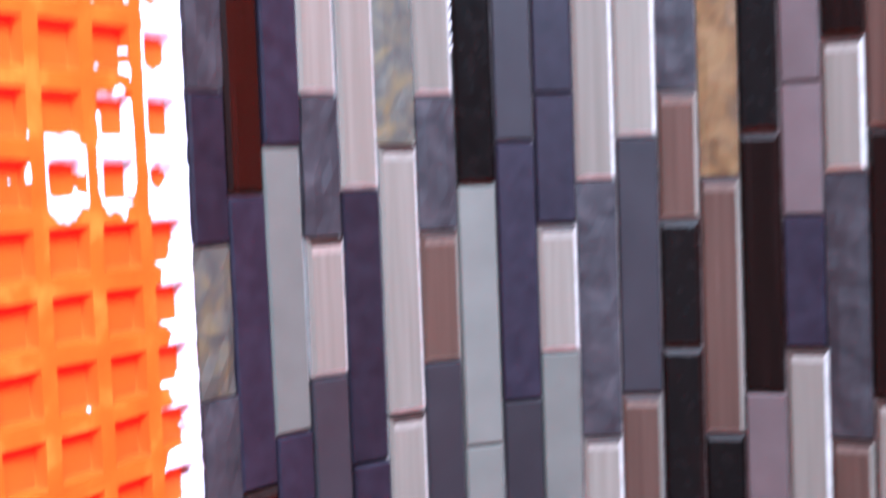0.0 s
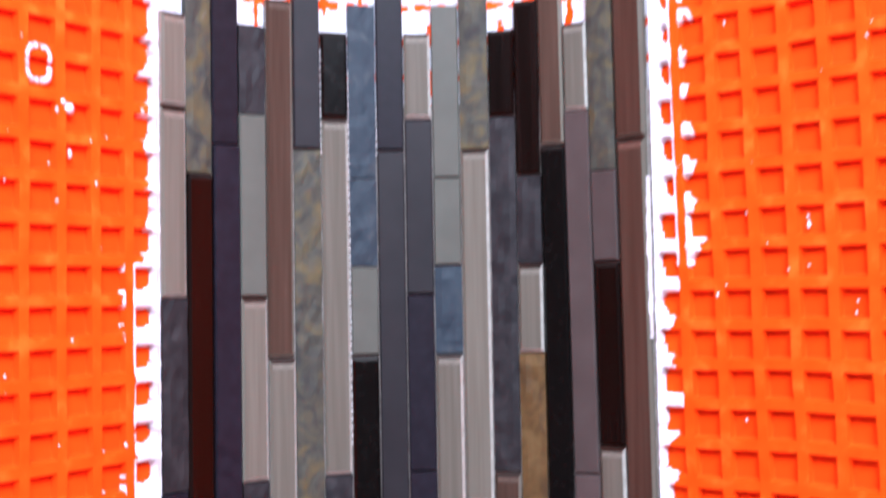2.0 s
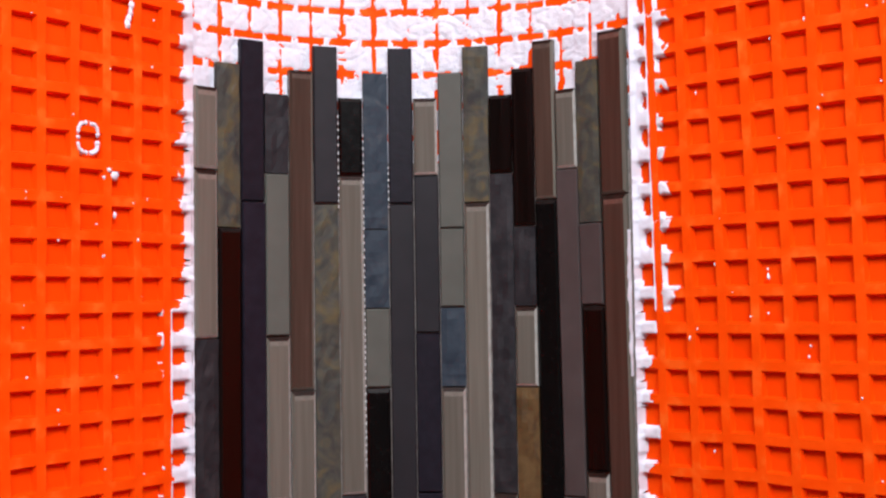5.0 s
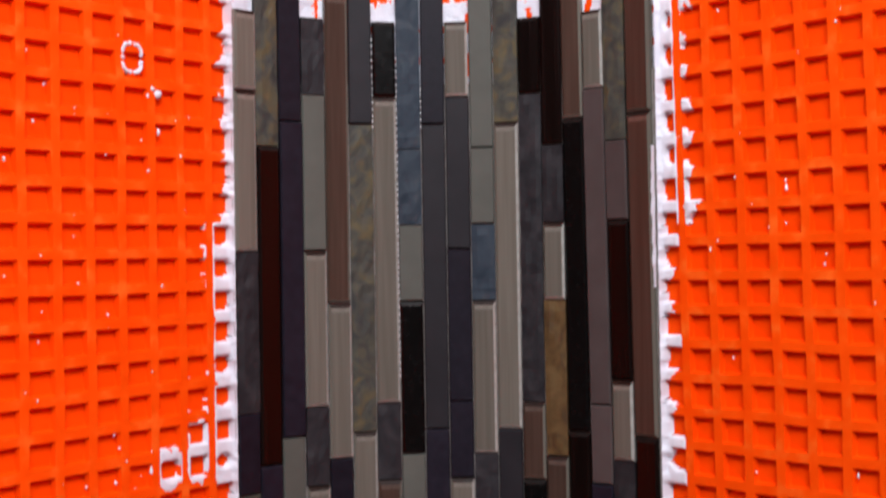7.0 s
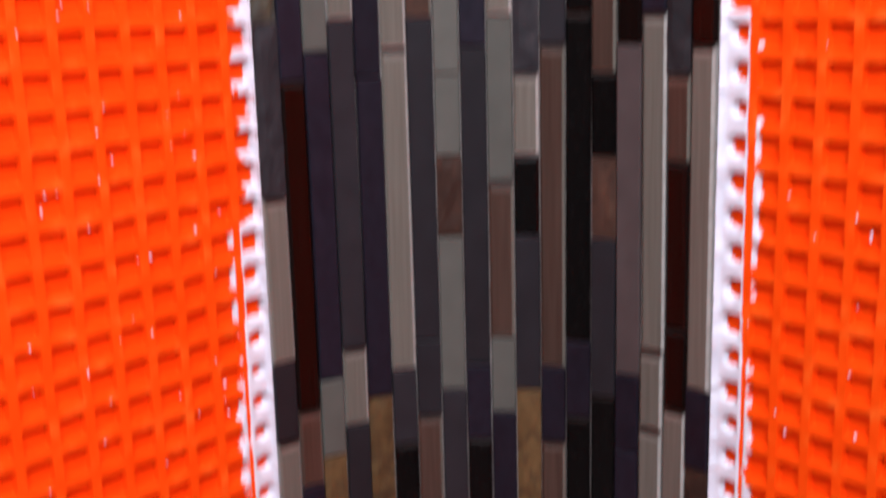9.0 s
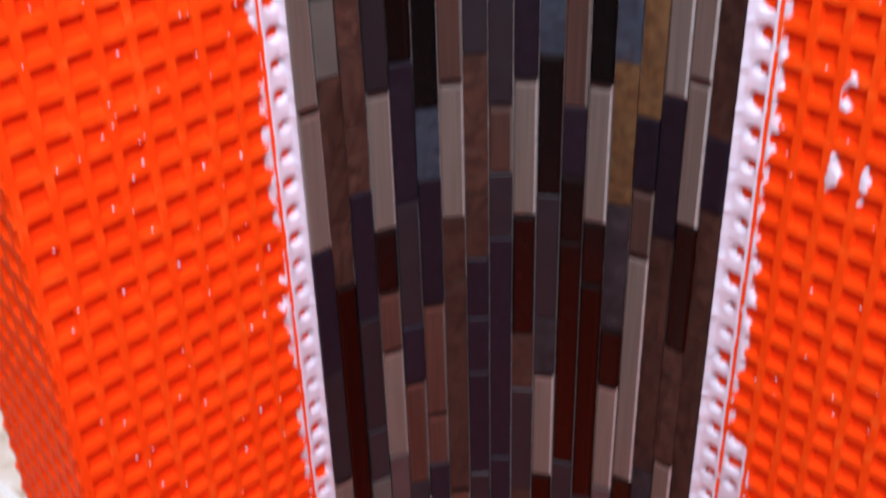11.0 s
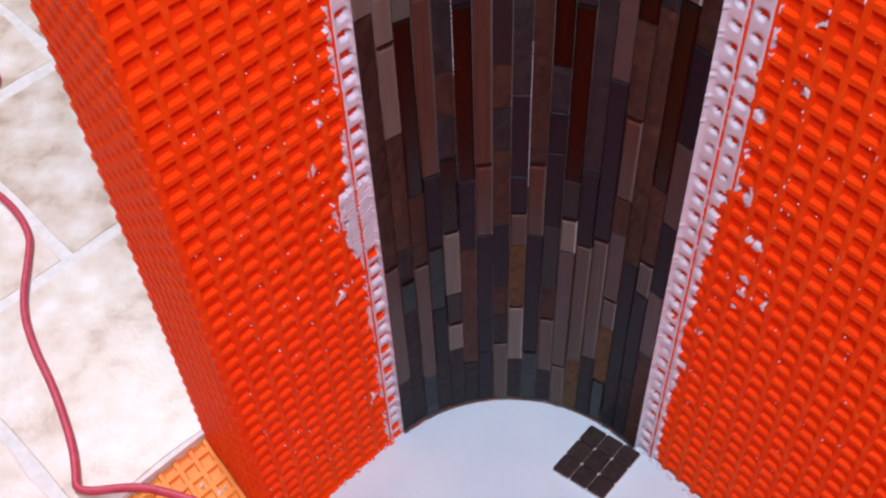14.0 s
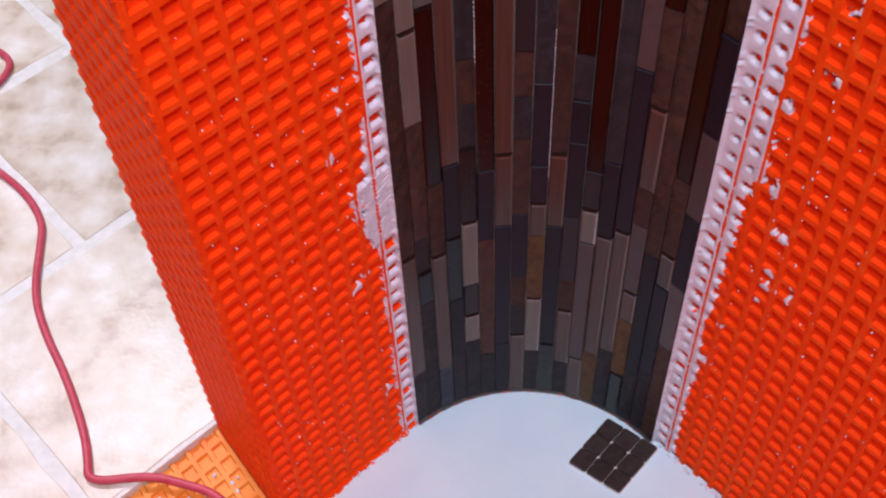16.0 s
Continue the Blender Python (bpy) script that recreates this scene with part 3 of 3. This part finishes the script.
# ---- loose mosaic sample on the shower floor ----
sample = tagged(new("mosaic_sample"), "loose dark brown mosaic sample of nine tiles, white joints", "mosaic sample")
S0 = Vector((0.0842, 0.1534, FLOOR_Z))
SU, SV = Vector((0.866, -0.501, 0)), Vector((-0.582, -0.813, 0))
verts, faces = [], []
for zz in (0.0002, 0.003):
    for a, b in ((0, 0), (0.0674, 0), (0.0674, 0.0745), (0, 0.0745)):
        p = S0 + SU * a + SV * b
        verts.append((p.x, p.y, FLOOR_Z + zz))
faces = [(0, 1, 2, 3)[::-1], (4, 5, 6, 7), (0, 1, 5, 4), (1, 2, 6, 5), (2, 3, 7, 6), (3, 0, 4, 7)]
child("backing", mesh_from("backing", verts, faces, GROUT), sample, "white joint backing")
for i in range(3):
    for j in range(3):
        a0, a1, b0, b1 = i * 0.0225 + 0.0005, i * 0.0225 + 0.0219, j * 0.0249 + 0.0005, j * 0.0249 + 0.0243
        verts = []
        for zz, e in ((0.001, 0.0), (0.0062, 0.0), (0.0072, 0.0013)):
            c = 0.0016
            for a, b in ((a0 + c, b0 + e), (a1 - c, b0 + e), (a1 - e, b0 + c), (a1 - e, b1 - c), (a1 - c, b1 - e), (a0 + c, b1 - e), (a0 + e, b1 - c), (a0 + e, b0 + c)):
                p = S0 + SU * a + SV * b
                verts.append((p.x, p.y, FLOOR_Z + zz))
        faces = [tuple(range(16, 24))] + [(r * 8 + k, r * 8 + (k + 1) % 8, r * 8 + 8 + (k + 1) % 8, r * 8 + 8 + k) for r in range(2) for k in range(8)]
        child("tile", mesh_from("tile", verts, faces, CHIP), sample)

# ---- the mosaic strip: eighteen columns of glass and slate sticks, listed from the top down as kind and length in units ----
# low down, some beige and grey sticks take browner kinds for the warm shade
COLUMNS = [
    "b1 b2 S2 P1 X1 S2 b2 G1 b4 b2 P2 G2 b1 W4 W2 T4 S3",
    "X2 R4 P2 R4 T1 P2 g1 W2 W1 R4 b1 b2 W1 W2 S1 K1 S2 S3",
    "P2 P4 g2 P4 g1 Y1 W2 W1 W1 P2 G2 G1 g1 R4 W2 T4 B2",
    "S1 g2 b2 S1 b1 G4 b1 G4 b2 K1 T1 b2 M1 T4 P2 K2 P2 S3",
    "T4 b2 P2 P4 Y2 B1 R1 P2 G2 P1 T2 S2 W1 S1 R2 b2 G1 b1 S3",
    "G2 X4 b2 b4 G1 K4 B1 P2 T2 T1 P1 K4 P1 P1 W4 S2",
    "K1 b4 S1 T1 G4 G1 T4 b2 W1 W4 T4 T2 P4 P3",
    "B2 B1 g1 K2 g2 g1 W1 g2 G2 B1 G1 W2 W1 P1 P1 P2 G2 W1 S1 W2 P2 W1 S1 T3",
    "P2 G4 P2 G4 P1 K2 G2 T1 G1 P4 P1 S2 P2 P1 T1 Y2 b2 S2",
    "b1 G2 P2 P1 b1 g2 T2 g1 P4 b2 K2 W1 G2 W4 T2 P4 K3",
    "g2 g1 B1 b2 S2 b1 K1 G2 Y2 W1 B1 K2 G2 S1 b2 R2 S1 P1 P2 G2 W1 T2 S2",
    "X2 b4 G2 T4 P1 T4 P1 K1 K4 G1 R4 G1 b1 M4 T2",
    "R1 S4 T1 K1 K4 P1 K4 b2 K1 R4 S4 P2 T4 Y2 S1",
    "R2 S1 b1 Y2 T2 K1 W1 G2 K2 Y1 B1 Y2 S2 K1 b2 M2 P4 T4 S3",
    "T2 K4 R2 M4 P1 P2 Y2 P1 T1 b4 R1 W2 T2 W1 M2 T1 Y2 K2",
    "b1 M4 M1 P1 b4 b1 b4 P2 W4 S1 W4 W2 P4 S3",
    "X2 M1 R2 b1 S2 T1 R2 R1 b4 b2 R2 W2 b1 R4 W2 T1 P2 P1 S3",
    "T2 T4 R2 b4 P1 W2 W2 P1 W2 W4 P2 M2 P2 M2 W4",
]
GLASS, SLATE = "bTRK", "SBXYW"
THICK = 0.0085


def glass_stick(long, mats):
    """A glass stick: face, brown bevelled top end, pale side; a paler band under the top end where the cut edge shows
    through the glass. These tones paint in the refraction.
    """
    w, l, e = (PITCH - 0.0007) / 2, long / 2, 0.0016
    top, band = 0.0026, 0.0030
    rows = (-l + e, l - top - band, l - top)
    verts = [(x, 0, z) for z in rows for x in (-w + e, w - e)]
    verts += [(-w, 0.0011, -l), (w, 0.0011, -l), (w, 0.0011, l), (-w, 0.0011, l), (-w, THICK, -l), (w, THICK, -l), (w, THICK, l), (-w, THICK, l)]
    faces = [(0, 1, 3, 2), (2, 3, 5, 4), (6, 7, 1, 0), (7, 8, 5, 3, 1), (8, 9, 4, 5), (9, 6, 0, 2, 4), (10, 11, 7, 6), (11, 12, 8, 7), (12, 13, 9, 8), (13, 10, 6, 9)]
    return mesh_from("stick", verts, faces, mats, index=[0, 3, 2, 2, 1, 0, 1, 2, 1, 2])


def plain_stick(long, mat):
    w, l, e = (PITCH - 0.0006) / 2, long / 2, 0.0008
    verts = [(-w + e, 0, -l + e), (w - e, 0, -l + e), (w - e, 0, l - e), (-w + e, 0, l - e),
             (-w, 0.0009, -l), (w, 0.0009, -l), (w, 0.0009, l), (-w, 0.0009, l),
             (-w, THICK, -l), (w, THICK, -l), (w, THICK, l), (-w, THICK, l)]
    faces = [(0, 1, 2, 3), (4, 5, 1, 0), (5, 6, 2, 1), (6, 7, 3, 2), (7, 4, 0, 3), (8, 9, 5, 4), (9, 10, 6, 5), (10, 11, 7, 6), (11, 8, 4, 7)]
    return mesh_from("stick", verts, faces, mat)


def slate_stick(long, mat, seed):
    w, l = (PITCH - 0.0006) / 2, long / 2
    nx, nz = 4, max(4, int(long / 0.007))
    verts, faces = [], []
    for j in range(nz + 1):
        for i in range(nx + 1):
            x, z = -w + 2 * w * i / nx, -l + 2 * l * j / nz
            rim = i in (0, nx) or j in (0, nz)
            verts.append((x, 0.0006 + 0.0011 * fbm(x * 130 + seed, z * 90, seed) + (0.0006 if rim else 0), z))
    m = nx + 1
    for j in range(nz):
        for i in range(nx):
            faces.append((j * m + i, j * m + i + 1, (j + 1) * m + i + 1, (j + 1) * m + i))
    rimids = [i for i in range(m)] + [j * m + nx for j in range(1, nz + 1)] + [nz * m + i for i in range(nx - 1, -1, -1)] + [j * m for j in range(nz - 1, 0, -1)]
    base = len(verts)
    for q in rimids:
        verts.append((verts[q][0], THICK, verts[q][2]))
    k = len(rimids)
    for i in range(k):
        faces.append((rimids[(i + 1) % k], rimids[i], base + i, base + (i + 1) % k))
    return mesh_from("stick", verts, faces, mat, smooth=False)


SQUEEZE = [0.0] * 12 + [0.06, 0.0, -0.12, -0.23, -0.33, -0.38, -0.16]     # sideways run of the column edges at the top, in columns


def shift(edge_no, z):
    return SQUEEZE[edge_no] * min(1.0, max(0.0, (z - 1.35) / 0.52))


strip = tagged(new("mosaic_strip"), "vertical mosaic strip of glass and slate sticks in the rounded corner", "mosaic")
cache = {}
rnd = random.Random(21)
for c, text in enumerate(COLUMNS):
    n = 0
    for item in text.split():
        kind, units = item[0], int(item[1:])
        z1 = Z_TOP + STAGGER * (c % 3 - 1) - UNIT * n
        z0 = z1 - UNIT * units
        n += units
        if z1 < FLOOR_Z + 0.012:
            break
        cut = z0 < FLOOR_Z + 0.004
        if cut:
            z0 = FLOOR_Z + 0.004
        long = round(z1 - z0 - (0.0012 if kind in GLASS else 0.0009), 5)
        variant = rnd.randrange(4) if kind in SLATE else 0
        key = (kind, long, variant)
        if key not in cache:
            if kind in GLASS:
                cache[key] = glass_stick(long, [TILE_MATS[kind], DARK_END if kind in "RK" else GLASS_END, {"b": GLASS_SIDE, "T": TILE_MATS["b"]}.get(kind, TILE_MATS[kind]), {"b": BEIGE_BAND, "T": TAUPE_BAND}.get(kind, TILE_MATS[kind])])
            elif kind in SLATE:
                cache[key] = slate_stick(long, TILE_MATS[kind], variant * 3.7 + units)
            else:
                cache[key] = plain_stick(long, TILE_MATS[kind])
        proud = {"g": 0.0006, "G": 0.0004}.get(kind, 0.0) + rnd.uniform(-0.0005, 0.0006)
        r = R - 0.0002 + proud
        ob = child("stick", cache[key], strip)
        zm = (z0 + z1) / 2
        left, right = c + shift(c, zm), c + 1 + shift(c + 1, zm)
        a = -HALF + 2 * HALF * (left + right) / 2 / COLS
        lean = math.degrees((shift(c, z1) - shift(c, z0) + shift(c + 1, z1) - shift(c + 1, z0)) / 2 * PITCH / (z1 - z0))
        ob.matrix_local = pose(r * math.sin(a) + rnd.uniform(-0.0001, 0.0001), r * math.cos(a), zm, rnd.uniform(-0.3, 0.3), lean + rnd.uniform(-0.1, 0.1),
                               -math.degrees(a) + rnd.uniform(-0.8, 0.8)) @ Matrix.Diagonal((right - left, 1, 1, 1))

# white threads of the backing mesh that show in the joints between columns
for edge_no, za, zb in ((6, 1.77, 1.83), (7, 1.60, 1.82), (8, 1.77, 1.80), (9, 0.40, 0.58), (5, 0.55, 0.64)):
    a = -HALF + 2 * HALF * edge_no / COLS
    ca, sa = math.cos(a), math.sin(a)
    verts, faces = [], []
    z = za
    while z < zb:
        base = len(verts)
        for dr, dx, dz in ((0, -1, 0), (0, 1, 0), (0, 1, 1), (0, -1, 1), (1, -1, 0), (1, 1, 0), (1, 1, 1), (1, -1, 1)):
            r = R + 0.0010 + dr * 0.002
            x = dx * 0.00026
            verts.append((r * sa + x * ca, r * ca - x * sa, z + dz * 0.0016))
        for q in ((0, 1, 2, 3), (4, 7, 6, 5), (0, 4, 5, 1), (1, 5, 6, 2), (2, 6, 7, 3), (3, 7, 4, 0)):
            faces.append(tuple(base + k for k in q))
        z += rnd.uniform(0.0036, 0.0054)
    child("mesh_thread", mesh_from("mesh_thread", verts, faces, MESHFIBRE), strip, "white dashes of fibre mesh in a joint")
